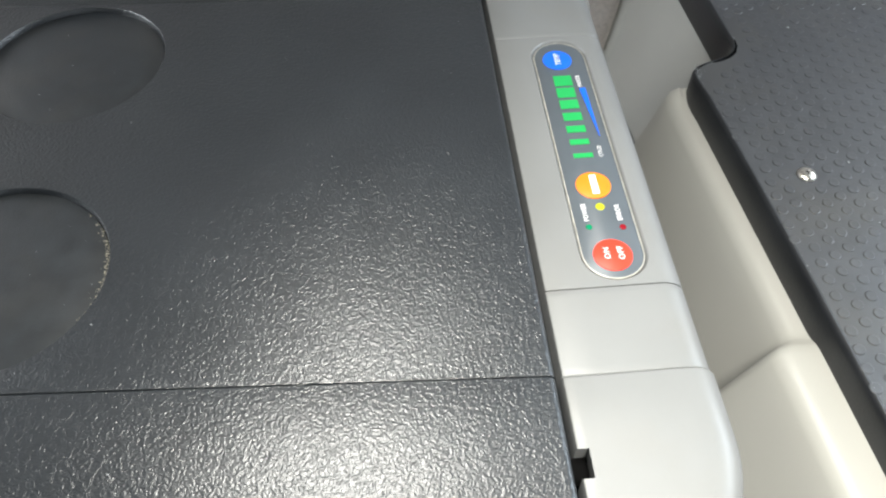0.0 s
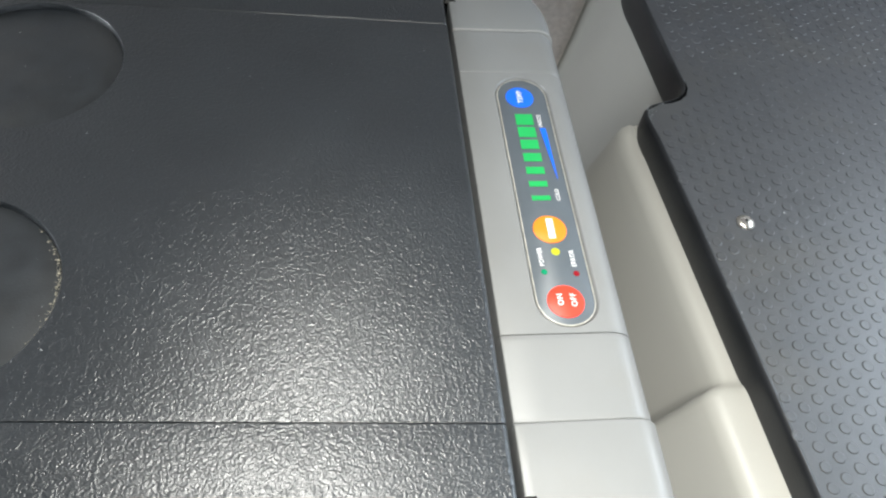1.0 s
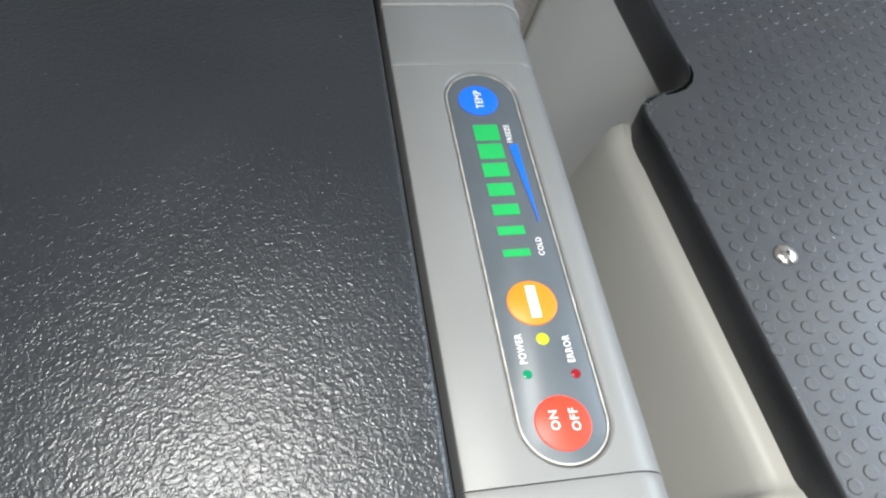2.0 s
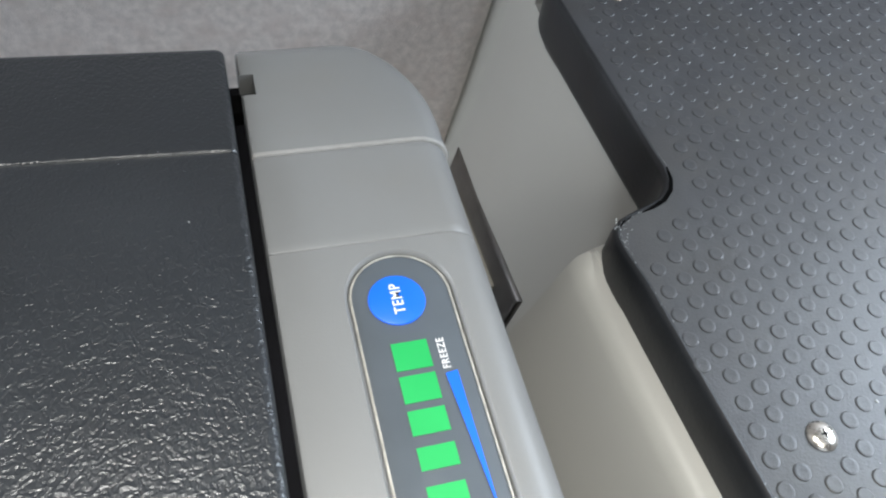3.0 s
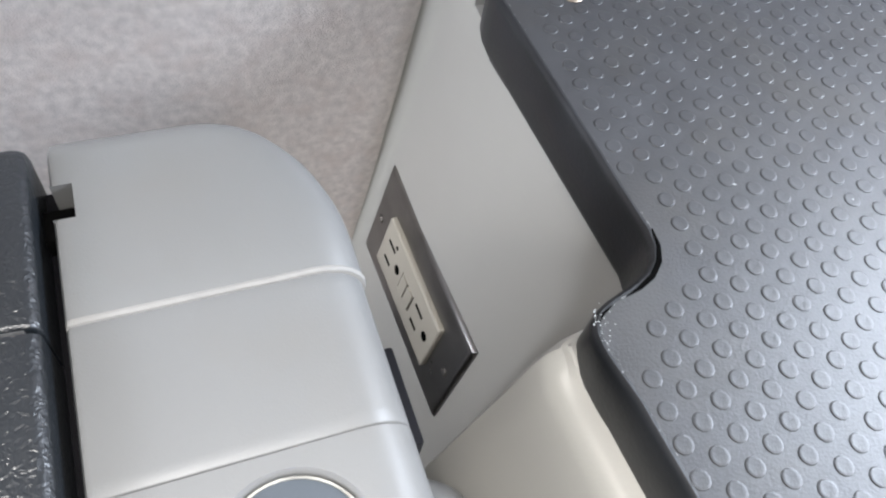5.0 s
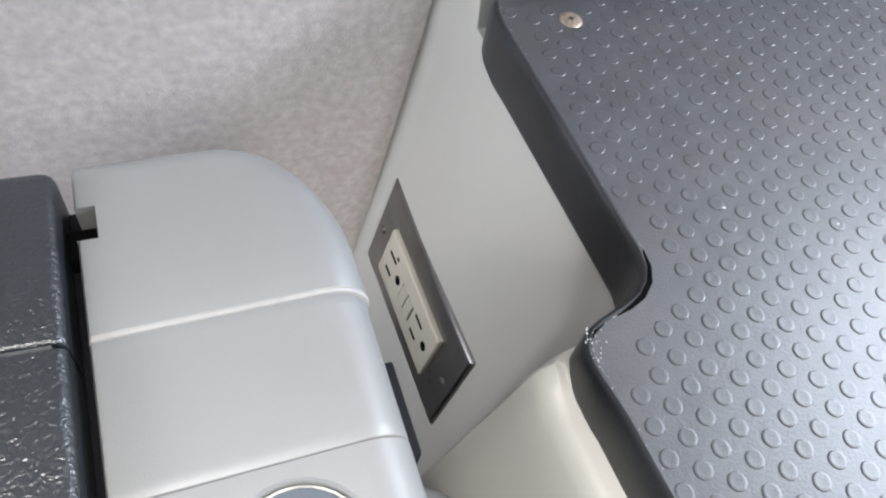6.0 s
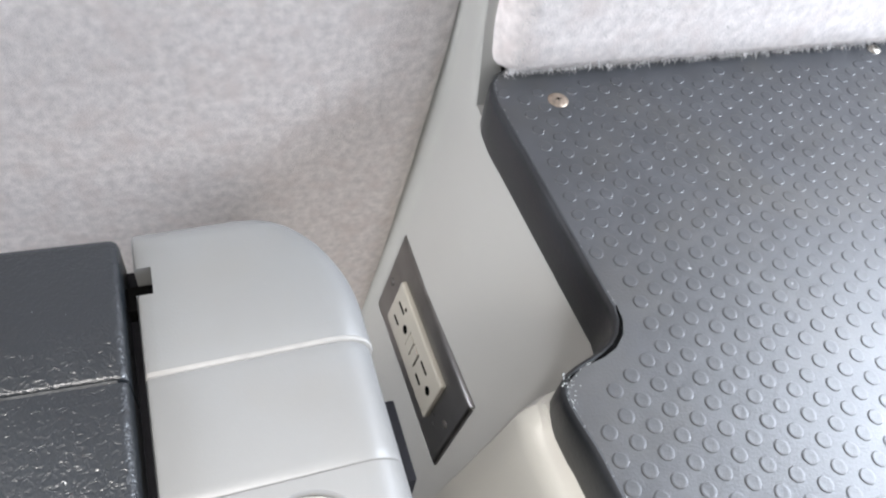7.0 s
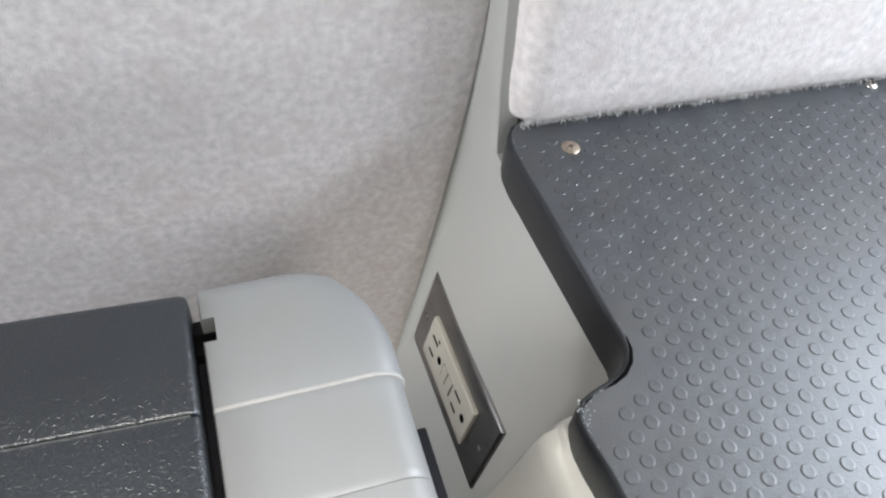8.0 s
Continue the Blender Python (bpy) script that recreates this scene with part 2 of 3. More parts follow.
def carpet_right():
    zs = [0.436, 0.4375, 0.441, 0.447] + [0.46 + 0.02 * i for i in range(20)] + [0.95, 0.99]
    rings = []
    for z in zs:
        back = 0.010 * max(0.0, 1 - (z - 0.436) / 0.011) ** 2
        e = 0.1475 + 0.0012 * noise.noise((9, 3, z * 30)) + (0.02 * (z - 0.50) if z > 0.5 else 0)
        ring = [(0.73, 0.298, z), (e + 0.004, 0.298, z)]
        for a in range(0, 91, 15):
            ring.append((e + 0.016 - 0.016 * math.cos(radians(a)), 0.262 - 0.0205 * math.sin(radians(a)) + back, z))
        ring += [(0.4, 0.2410 + back, z), (0.73, 0.239 + back, z)]
        rings.append(ring)
    return loft(rings)


structure("carpet_lining_right", carpet_right(), CARPET, "pale pile carpet lining above the rubber deck")


def fibres(name, count, place, length, label):
    """Loose pile: thin tapered blades, each a narrow triangle pair."""
    rnd = random.Random(4)
    verts, faces = [], []
    for _ in range(count):
        p, out = place(rnd)
        d = Vector(out) + Vector((rnd.gauss(0, 0.5), rnd.gauss(0, 0.3), rnd.gauss(0, 0.5)))
        d = d.normalized() * length * rnd.uniform(0.5, 1.2)
        s = Vector((d.z, rnd.uniform(-1, 1) * d.length, -d.x)).normalized() * 0.00022
        k = len(verts)
        p = Vector(p)
        bend = Vector((0, 0, -0.25 * length * rnd.random()))
        verts += [p - s, p + s, p + d * 0.6 + s * 0.7, p + d * 0.6 - s * 0.7, p + d + bend]
        faces += [(k, k + 1, k + 2, k + 3), (k + 3, k + 2, k + 4)]
    me = bpy.data.meshes.new(name)
    me.from_pydata(verts, [], faces)
    me.materials.append(FIBRE)
    return tagged(new(name, me), label, "carpet pile", kind="stuff")


fibres("carpet_pile_right", 9000, lambda r: ((lambda x, h: ((x, 0.2430 + (0.004 if h < 0.004 else 0), 0.4385 + h), (0, -1, -0.35 if h < 0.01 else 0)))(0.152 + abs(r.gauss(0, 0.004)) + r.random() ** 1.2 * 0.55, r.random() ** 2.2 * 0.10)), 0.0034, "short pale carpet fibres brushing the rubber deck")


fibres("carpet_fringe", 2200, lambda r: ((0.150 + r.random() * 0.50, 0.2425 + r.random() * 0.004, 0.4400 + r.random() * 0.003), (0, -0.8, -0.2)), 0.0036, "pale loose carpet fibres lying on the rubber deck")


# ---- the moulded well panel beside the cooler ----
def deck_edge(y):
    return float(np.interp(y, [-0.62, -0.149, -0.05, 0.045, 0.055, 0.063, 0.068, 0.0725, 0.079, 0.088, 0.10, 0.22, 0.281],
                           [0.176, 0.1314, 0.1215, 0.112, 0.1125, 0.1165, 0.124, 0.137, 0.147, 0.1502, 0.1495, 0.1397, 0.1372]))


def profile_rear(x):
    return [(x + 0.012, 0.4105), (x + 0.004, 0.4105), (x + 0.0030, 0.408), (x + 0.0024, 0.400)] + [(x + 0.002 - d, z) for z, d in ((0.38, 0.0012), (0.36, 0.003), (0.33, 0.0064), (0.29, 0.0120), (0.25, 0.0186), (0.20, 0.0271), (0.12, 0.0410), (0.0, 0.060))]


def profile_front(x):
    top = [(x + 0.012, 0.4155), (x - 0.004, 0.4165), (x - 0.009, 0.414), (x - 0.0125, 0.408)]
    return top + [(x - 0.0135 - 0.31 * (0.405 - z), z) for z in (0.395, 0.38, 0.36, 0.33, 0.28, 0.22, 0.12, 0.0)]


def profile_ledge(x):
    top = [(x + 0.012, 0.419), (x - 0.014, 0.4195), (x - 0.0205, 0.417), (x - 0.0245, 0.411)]
    return top + [(x - 0.027 - 0.42 * (0.405 - z), z) for z in (0.40, 0.385, 0.36, 0.33, 0.28, 0.22, 0.12, 0.0)]


def well_panel():
    rings = []
    blend = lambda a, b, k: [(p[0] * (1 - k) + q[0] * k, p[1] * (1 - k) + q[1] * k) for p, q in zip(a, b)]
    for y in (-0.62, -0.45, -0.30, -0.24, -0.20, -0.17, -0.162):
        rings.append((y, profile_ledge(deck_edge(y))))
    for y, k in ((-0.158, 0.10), (-0.155, 0.35), (-0.153, 0.72), (-0.150, 0.95), (-0.146, 1.0)):
        rings.append((y, blend(profile_ledge(deck_edge(y)), profile_front(deck_edge(y)), k)))
    for y in (-0.12, -0.08, -0.03, 0.02, 0.040, 0.046, 0.050, 0.054, 0.058, 0.061):
        tip = 0.005 * math.exp(-((y - 0.058) / 0.008) ** 2)
        prof = profile_front(deck_edge(y) if y < 0.05 else 0.1115 + (y - 0.045) * 0.05)
        rings.append((y, [(x, z + tip * (0, 1.0, 0.9, 0.5)[i]) if i < 4 else (x, z) for i, (x, z) in enumerate(prof)]))
    for y, k in ((0.064, 0.06), (0.067, 0.2), (0.070, 0.45), (0.0725, 0.75), (0.076, 0.93), (0.082, 1.0)):
        rings.append((y, blend(profile_front(0.1125), profile_rear(0.1502), k)))
    for y in (0.10, 0.13, 0.16, 0.20, 0.225, 0.25, 0.257, 0.264, 0.271, 0.276, 0.281):
        rings.append((y, profile_rear(deck_edge(y))))
    # the cove that turns towards the back wall
    base = profile_rear(deck_edge(0.281))
    for a in range(15, 91, 15):
        dx, dy = 0.018 * (1 - math.cos(radians(a))), 0.0125 * math.sin(radians(a))
        rings.append((0.281 + dy, [(x - dx, z) for x, z in base]))
    rings.append((0.2938, [(x - 0.10, z) for x, z in base]))
    lean = {0: (0.66, 0.020), 1: (0.64, 0.018), 2: (0.60, 0.013), 3: (0.47, 0.006)}
    skin = []
    for y, r in rings:
        k = min(1.0, max(0.0, (y - 0.2485) / 0.030))
        k = k * k * (3 - 2 * k)
        skin.append([(x, min(y + k * lean[i][1], 0.294), z + k * (lean[i][0] - z)) if i in lean else (x, y, z) for i, (x, z) in enumerate(r)])
    return loft([r + [(x + 0.004, y, z - 0.0005) for x, y, z in r[::-1]] for r in skin])


structure("side_panel", well_panel(), WELL, "glossy beige moulded plastic panel of the well beside the cooler")

structure("trim", box(0.10, 0.19, 0.2955, 0.2975, 0.40, 0.985), WELL, "beige plastic strip in the gap between the carpets")


# ---- the deck with its rubber mat ----
def deck_outline(inset=0.0):
    ys = [-0.60, -0.45, -0.30, -0.20, -0.149, -0.10, -0.05, 0.0, 0.03, 0.045]
    pts = [Vector((deck_edge(y), y)) for y in ys]
    pts += [Vector(p) for p in ((0.1118, 0.051), (0.1126, 0.0565), (0.1148, 0.0612), (0.1185, 0.0650), (0.124, 0.0678), (0.130, 0.0700), (0.1365, 0.0722), (0.1425, 0.0752), (0.1470, 0.0796), (0.1495, 0.0850), (0.1503, 0.0915))]
    pts += [Vector((deck_edge(y), y)) for y in (0.10, 0.13, 0.17, 0.20, 0.222)]
    pts += [Vector(p) for p in ((0.1400, 0.232), (0.1420, 0.240), (0.1462, 0.2465), (0.153, 0.2505))]
    if not inset:
        return pts
    out = []
    for i, p in enumerate(pts):
        d = (pts[min(i + 1, len(pts) - 1)] - pts[max(i - 1, 0)]).normalized()
        out.append(p + Vector((d.y, -d.x)) * inset)
    return out


deck = tagged(empty("rubber_deck", pose(0, 0, 0)), "grey round-stud rubber matting on a raised deck with dark edging", "deck mat")
steps = [(0.0035, 0.4035), (0.0012, 0.405), (0.0, 0.408), (0.0, 0.4335), (0.0002, 0.4360), (0.0008, 0.4376), (0.0018, 0.4383), (0.0028, 0.4382), (0.0030, 0.4360), (0.0062, 0.396)]
lean = lambda y: float(np.interp(y, [-0.60, -0.10, 0.03, 0.062], [0.0050, 0.0045, 0.0035, 0.0]))
rows = [[(p.x + lean(p.y) * (z - 0.4035) / 0.0345, p.y, z) for p in deck_outline(i)] for i, z in steps]
bm = loft([[r[k] for r in rows] for k in range(len(rows[0]))])
part("edging", bm, EDGE, deck, "dark rolled rubber edging")
inner = [Vector((p.x + lean(p.y), p.y)) for p in deck_outline(0.0026)]
bm = bmesh.new()
top = [bm.verts.new((p.x, p.y, 0.4380)) for p in inner] + [bm.verts.new(p) for p in ((0.728, 0.2505, 0.438), (0.728, -0.60, 0.438))]
f = bm.faces.new(top)
r = bmesh.ops.extrude_face_region(bm, geom=[f])
bmesh.ops.translate(bm, verts=[v for v in r["geom"] if isinstance(v, bmesh.types.BMVert)], vec=(0, 0, -0.036))
bmesh.ops.triangulate(bm, faces=[g for g in bm.faces if len(g.verts) > 4])
part("mat_sheet", bm, RUBBER, deck, "grey rubber sheet")
bm = box(0.17, 0.728, -0.60, 0.25, 0.0, 0.4015, 0.002)
part("plinth", bm, BODY, deck, "dark plinth under the mat")


def stud_rings(x, y, z, r=0.0036, n=12):
    ring = lambda rr, h: [(x + rr * math.cos(2 * math.pi * i / n), y + rr * math.sin(2 * math.pi * i / n), z + h) for i in range(n)]
    return [ring(r, -0.0001), ring(r * 0.95, 0.00027), ring(r * 0.84, 0.00038), ring(r * 0.64, 0.00034)]


def inside(x, y):
    edge = deck_edge(y) if not 0.045 < y < 0.10 else (0.1502 if y > 0.064 else 0.119)
    return x > edge + 0.0078 and y < 0.234


near, far = [], []
for i in range(-5, 60):
    for j in range(-60, 60):
        x, y = 0.136 + 0.0098 * i + 0.0008 * j * 0.1, 0.030 + 0.0115 * (j + 0.5 * (i % 2)) - 0.0006 * i
        if not inside(x, y) or y < -0.40 or x > 0.66:
            continue
        if math.hypot(x - 0.160, y + 0.0455) < 0.0085 or math.hypot(x - 0.176, y - 0.222) < 0.0075:
            continue
        (near if x < 0.305 and -0.06 < y < 0.125 else far).append((x, y))
near.sort(key=lambda p: p[0])
far += near[300:]
near = near[:300]
bm = loft(stud_rings(0, 0, 0), caps=False)
bm.faces.new(bm.verts[:][-12:])
stud = part("stud", bm, RUBBER, deck)
stud.location = (near[0][0], near[0][1], 0.438)
for x, y in near[1:]:
    s = new("stud", stud.data)
    s.parent, s.location = deck, (x, y, 0.438)
verts, faces = [], []
for x, y in far:
    k = len(verts)
    for ring in stud_rings(x, y, 0.438):
        verts += ring
    for a in range(3):
        for i in range(12):
            j = (i + 1) % 12
            faces.append((k + a * 12 + i, k + a * 12 + j, k + a * 12 + 12 + j, k + a * 12 + 12 + i))
    faces.append(tuple(range(k + 36, k + 48)))
me = bpy.data.meshes.new("stud_field")
me.from_pydata(verts, [], faces)
me.polygons.foreach_set("use_smooth", [True] * len(me.polygons))
me.materials.append(RUBBER)
sf = tagged(new("stud_field", me), kind="stuff")
sf.parent = deck


def deck_screw(x, y, r, mat, label, dome):
    ob = tagged(empty("deck_screw", pose(x, y, 0.4382)), label, "screw", "screws in the rubber deck")
    n, rings = 28, []
    for rr, h in ((1.0, 0), (0.98, 0.12), (0.86, 0.45), (0.62, 0.78), (0.32, 0.96), (0.05, 1.0)):
        rings.append([(r * rr * math.cos(2 * math.pi * i / n), r * rr * math.sin(2 * math.pi * i / n), dome * h) for i in range(n)])
    part("head", loft(rings), mat, ob)
    bm = box(-r * 0.28, r * 0.28, -r * 0.06, r * 0.06, dome * 0.85, dome * 1.01)
    box(-r * 0.06, r * 0.06, -r * 0.28, r * 0.28, dome * 0.85, dome * 1.01, into=bm)
    part("cross_slot", bm, SLOT, ob)
    return ob


deck_screw(0.1600, -0.0455, 0.0062, SCREW, "domed steel cross-head screw in the rubber deck", 0.0026)
deck_screw(0.1760, 0.2220, 0.0058, SCREW_OLD, "tarnished flat screw sunk in the rubber deck", 0.0010)
deck_screw(0.4030, 0.2400, 0.0045, SCREW, "small bright screw by the carpet", 0.0020)


# a torn joint and dried glue at the corner of the edging
def tear(k0, k1, start, wide):
    """A dark gap along the edging, widest in its middle."""
    a, b = deck_outline(start), deck_outline(start + wide)
    rings = []
    for k in range(k0, k1 + 1):
        t = (k - k0) / (k1 - k0)
        mid = a[k].lerp(b[k], 0.5)
        h = max(0.08, math.sin(math.pi * t) ** 0.7)
        p, q = mid.lerp(a[k], h), mid.lerp(b[k], h)
        rings.append([(p.x, p.y, 0.4370), (q.x, q.y, 0.4370), (q.x, q.y, 0.4386), (p.x, p.y, 0.4387)])
    part("torn_joint", loft(rings), SLOT, deck, "dark torn joint in the edging")


tear(15, 20, 0.0022, 0.0022)
tear(12, 14, 0.0024, 0.0010)
rnd = random.Random(11)
bm = bmesh.new()
for k in range(24):
    t = rnd.random()
    x, y = 0.1195 - 0.004 * t + rnd.gauss(0, 0.0012), 0.0640 - 0.022 * t + rnd.gauss(0, 0.0012)
    if k > 15:
        x, y = 0.1165 + rnd.gauss(0, 0.0009), 0.061 + rnd.gauss(0, 0.002)
    r = rnd.uniform(0.0002, 0.0006) * (0.8 if k > 15 else 0.5)
    q = bmesh.ops.create_icosphere(bm, subdivisions=1, radius=r)["verts"]
    bmesh.ops.transform(bm, matrix=pose(x, y, 0.4384, 0, 0, rnd.uniform(0, 180)) @ Matrix.Diagonal((1.6, 0.8, 0.35, 1)), verts=q)
part("glue_flecks", bm, GLUE, deck, "pale dried glue flecks")["kind"] = "stuff"

# ---- the wall outlet ----
OUT = Matrix.Translation((0.1205, 0.2040, 0.2170)) @ Matrix.Rotation(radians(3.4), 4, "Z") @ Matrix.Rotation(radians(-90 + 9.6), 4, "Y") @ Matrix.Scale(1.27, 4)
outlet = tagged(empty("wall_outlet", OUT), "almond safety outlet in a brushed steel plate on the beige panel", "outlet")
# local axes: x up the wall (short side), y along the wall (long side), z out of the wall
hx, hy = 0.0350, 0.0572
rings = []
for i, z in ((0.0, -0.004), (0.0, 0.0008), (0.0006, 0.0016), (0.0022, 0.0026), (0.0040, 0.0030)):
    rings.append([(sx * (hx - i), sy * (hy - i), z) for sx, sy in ((1, 1), (-1, 1), (-1, -1), (1, -1))])
part("wall_plate", loft(rings), STEEL, outlet, "brushed steel plate")
dev = part("receptacle", box(-0.0178, 0.0180, -0.0350, 0.0360, 0.001, 0.0062, 0.0012, 3), OUTLET, outlet, "almond plastic face")


def slot(x0, x1, y0, y1, mat=SLOT, z=0.0064, name="slot"):
    return part(name, box(x0, x1, y0, y1, z - 0.003, z), mat, dev)


for s in (1, -1):
    c = 0.0205 * s
    slot(0.0053, 0.0073, c + 0.0000, c + 0.0090)
    slot(-0.0073, -0.0053, c + 0.0008, c + 0.0082)
    part("ground_hole", disc(0.0005, c - 0.0068, 0.0030, 0.0045, 0.0064, 20, ry=0.0027), SLOT, dev)
slot(-0.0066, 0.0066, -0.0080, -0.0073, SLOT, 0.0063, "button_gap")
slot(-0.0066, 0.0066, -0.0003, 0.0003, SLOT, 0.0063, "button_gap")
slot(-0.0066, 0.0066, 0.0073, 0.0080, SLOT, 0.0063, "button_gap")
slot(-0.0062, 0.0062, -0.0070, -0.0006, OUTLET, 0.0069, "test_button")
slot(-0.0062, 0.0062, 0.0006, 0.0070, OUTLET, 0.0069, "reset_button")
part("indicator", disc(0.0108, 0.0205, 0.0013, 0.0045, 0.0064, 14), SLOT, dev)
for s in (1, -1):
    part("plate_screw", disc(0.0, 0.0484 * s, 0.0026, 0.0020, 0.0039, 20, 0.0006), SCREW_DARK, outlet, "small plate screw")

# ---- the cooler ----
cooler = tagged(empty("portable_cooler", pose(0, 0, 0, 0, 0, 1.72)), "dark grained chest cooler with a light grey control strip", "cooler")
ZT = 0.5
Y_FAR, Y_NEAR = 0.1215, -0.2900


def strip_section(y, out=0.0, top=0.0):
    """The strip's cross-section at y: left foot, left side, top, round shoulder, right side."""
    right, z = 0.0345 + out, ZT + top
    drop = 0.0
    for d, ry, rx in ((y - (Y_FAR - 0.045), 0.045, 0.034), ((Y_NEAR + 0.050) - y, 0.050, 0.034)):
        if d > 0:
            k = min(d / ry, 1.0)
            right -= rx * (1 - math.sqrt(max(0.0, 1 - k ** 2.0)))
            end = max(0.0, d - (ry - 0.010)) / 0.010
            drop = 0.011 * (1 - math.sqrt(max(0.0, 1 - min(end, 1) ** 2)))
    z -= drop
    left, r = -0.0342, 0.0135
    pts = [(left, 0.440), (left, z - 0.0016), (left + 0.0006, z - 0.0004), (left + 0.0018, z)]
    pts += [(left + (right - r - left) * k, z) for k in (0.3, 0.6, 0.85)]
    pts += [(right - r + r * math.sin(radians(a)), z - r * 0.95 * (1 - math.cos(radians(a)))) for a in (0, 15, 30, 45, 60, 75, 90)]
    pts += [(right - 0.001, 0.470), (right - 0.0025, 0.440)]
    return [(x, y, zz) for x, zz in pts]


def strip_piece(y0, y1, out, top, lip=0.0006):
    ys = [y0, y0 + lip, y0 + lip * 2] + list(np.linspace(y0 + 0.004, y1 - 0.004, 10)) + [y1 - lip * 2, y1 - lip, y1]
    if y1 > 0.1 or y0 < -0.25:
        ys = sorted(set([y0, y0 + lip, y0 + 2 * lip, y1 - 2 * lip, y1 - lip, y1] + [y1 - 0.045 * (k / 24) ** 2 for k in range(25)] if y1 > 0.1 else
                        [y0, y1 - 2 * lip, y1 - lip, y1] + [y0 + 0.05 * (k / 24) ** 2 for k in range(25)]))
    rings = []
    for y in ys:
        e = min(y - y0 if y0 > Y_NEAR else 1, y1 - y if y1 < Y_FAR else 1)
        s = -0.0006 * (1 - min(e / (lip * 2), 1)) ** 2
        rings.append(strip_section(y, out + s, top + s))
    return loft(rings)


def cut_notch(bm, y0, y1, depth, floor):
    """Cut a hinge slot out of the strip's left edge."""
    for co, no in (((0, y0, 0), (0, 1, 0)), ((0, y1, 0), (0, 1, 0)), ((-0.0342 + depth, 0, 0), (1, 0, 0)), ((0, 0, floor), (0, 0, 1))):
        bmesh.ops.bisect_plane(bm, geom=bm.verts[:] + bm.edges[:] + bm.faces[:], plane_co=co, plane_no=no)
    x1 = -0.0342 + depth
    gone = [f for f in bm.faces if f.calc_center_median().x < x1 and y0 < f.calc_center_median().y < y1 and f.calc_center_median().z > floor]
    bmesh.ops.delete(bm, geom=gone, context="FACES")
    walls = [((x1, y0), (x1, y1)), ((-0.0342, y0), (x1, y0)), ((x1, y1), (-0.0342, y1))]
    for (ax, ay), (bx, by) in walls:
        bm.faces.new([bm.verts.new(p) for p in ((ax, ay, floor), (bx, by, floor), (bx, by, ZT + 0.0005), (ax, ay, ZT + 0.0005))])
    return bm


part("strip_end_cap", cut_notch(strip_piece(0.0635, Y_FAR, 0.0008, 0.0005), 0.0920, 0.1025, 0.0052, 0.486), STRIP, cooler, "light grey rounded end cap with a hinge slot")
part("strip_end_cap", cut_notch(strip_piece(Y_NEAR, -0.2112, 0.0012, 0.0004), -0.2565, -0.2440, 0.0052, 0.486), STRIP, cooler, "light grey rounded end cap with a hinge slot")
part("strip_collar", strip_piece(0.0224, 0.0633, 0.0, 0.0, 0.0003), STRIP, cooler)
part("strip_collar", strip_piece(-0.2110, -0.1660, 0.0, 0.0, 0.0003), STRIP, cooler)

# joint bead: the cap's edge highlight is put into its paler colour
bead = [strip_section(0.0634 + dy, out, top) for dy, out, top in ((-0.0010, 0.0001, 0.0), (-0.0007, 0.0008, 0.0006), (0.0, 0.0011, 0.0009), (0.0007, 0.0010, 0.0007), (0.0010, 0.0001, 0.0))]
part("joint_bead", loft(bead), PALE, cooler, "pale joint line with its edge highlight in the colour")

# the middle piece, with a sunk round-ended field for the control panel
PX, PY0, PY1 = 0.0028, -0.1460, 0.0015
Y0, Y1 = -0.1658, 0.0222
bm = bmesh.new()
sec = strip_section(0.0)
a = [bm.verts.new((x, Y0, z)) for x, _, z in sec]
b = [bm.verts.new((x, Y1, z)) for x, _, z in sec]
flat0, flat1 = 3, 7
for i in range(len(sec) - 1):
    if not flat0 <= i < flat1:
        bm.faces.new((a[i], a[i + 1], b[i + 1], b[i]))
bm.faces.new(a)
bm.faces.new(b)
hole = [bm.verts.new(p) for p in stadium(PX, PY0, PY1, 0.0170, ZT)]
edges = [bm.edges.new((hole[i], hole[(i + 1) % len(hole)])) for i in range(len(hole))]
rim = a[flat0:flat1 + 1] + b[flat0:flat1 + 1][::-1]
for i in range(len(rim)):
    p, q = rim[i], rim[(i + 1) % len(rim)]
    edges.append(bm.edges.get((p, q)) or bm.edges.new((p, q)))
bmesh.ops.triangle_fill(bm, use_beauty=True, use_dissolve=False, edges=edges)
r1 = [bm.verts.new(p) for p in stadium(PX, PY0, PY1, 0.0164, ZT - 0.0006)]
r2 = [bm.verts.new(p) for p in stadium(PX, PY0, PY1, 0.0158, ZT - 0.0026)]
for u, v in ((hole, r1), (r1, r2)):
    for i in range(len(hole)):
        j = (i + 1) % len(hole)
        bm.faces.new((u[i], u[j], v[j], v[i]))
bm.faces.new(r2)
part("strip_middle", bm, STRIP, cooler, "light grey middle piece with a sunk panel field")

ZP = ZT - 0.0012
PRINT = 0.0013
panel = part("control_panel", loft([stadium(PX - PRINT, PY0, PY1, 0.0149, ZT - 0.003), stadium(PX - PRINT, PY0, PY1, 0.0149, ZP - 0.0002), stadium(PX - PRINT, PY0, PY1, 0.0146, ZP)]), PANEL, cooler, "slate grey touch panel with printed buttons")
part("panel_rim", loft([stadium(PX - PRINT, PY0, PY1, 0.0148, ZP - 0.001), stadium(PX - PRINT, PY0, PY1, 0.0154, ZP - 0.001), stadium(PX - PRINT, PY0, PY1, 0.0154, ZP + 0.0001), stadium(PX - PRINT, PY0, PY1, 0.0148, ZP + 0.0003), stadium(PX - PRINT, PY0, PY1, 0.0148, ZP - 0.001)], caps=False), RIM, panel, "cloudy film edge")
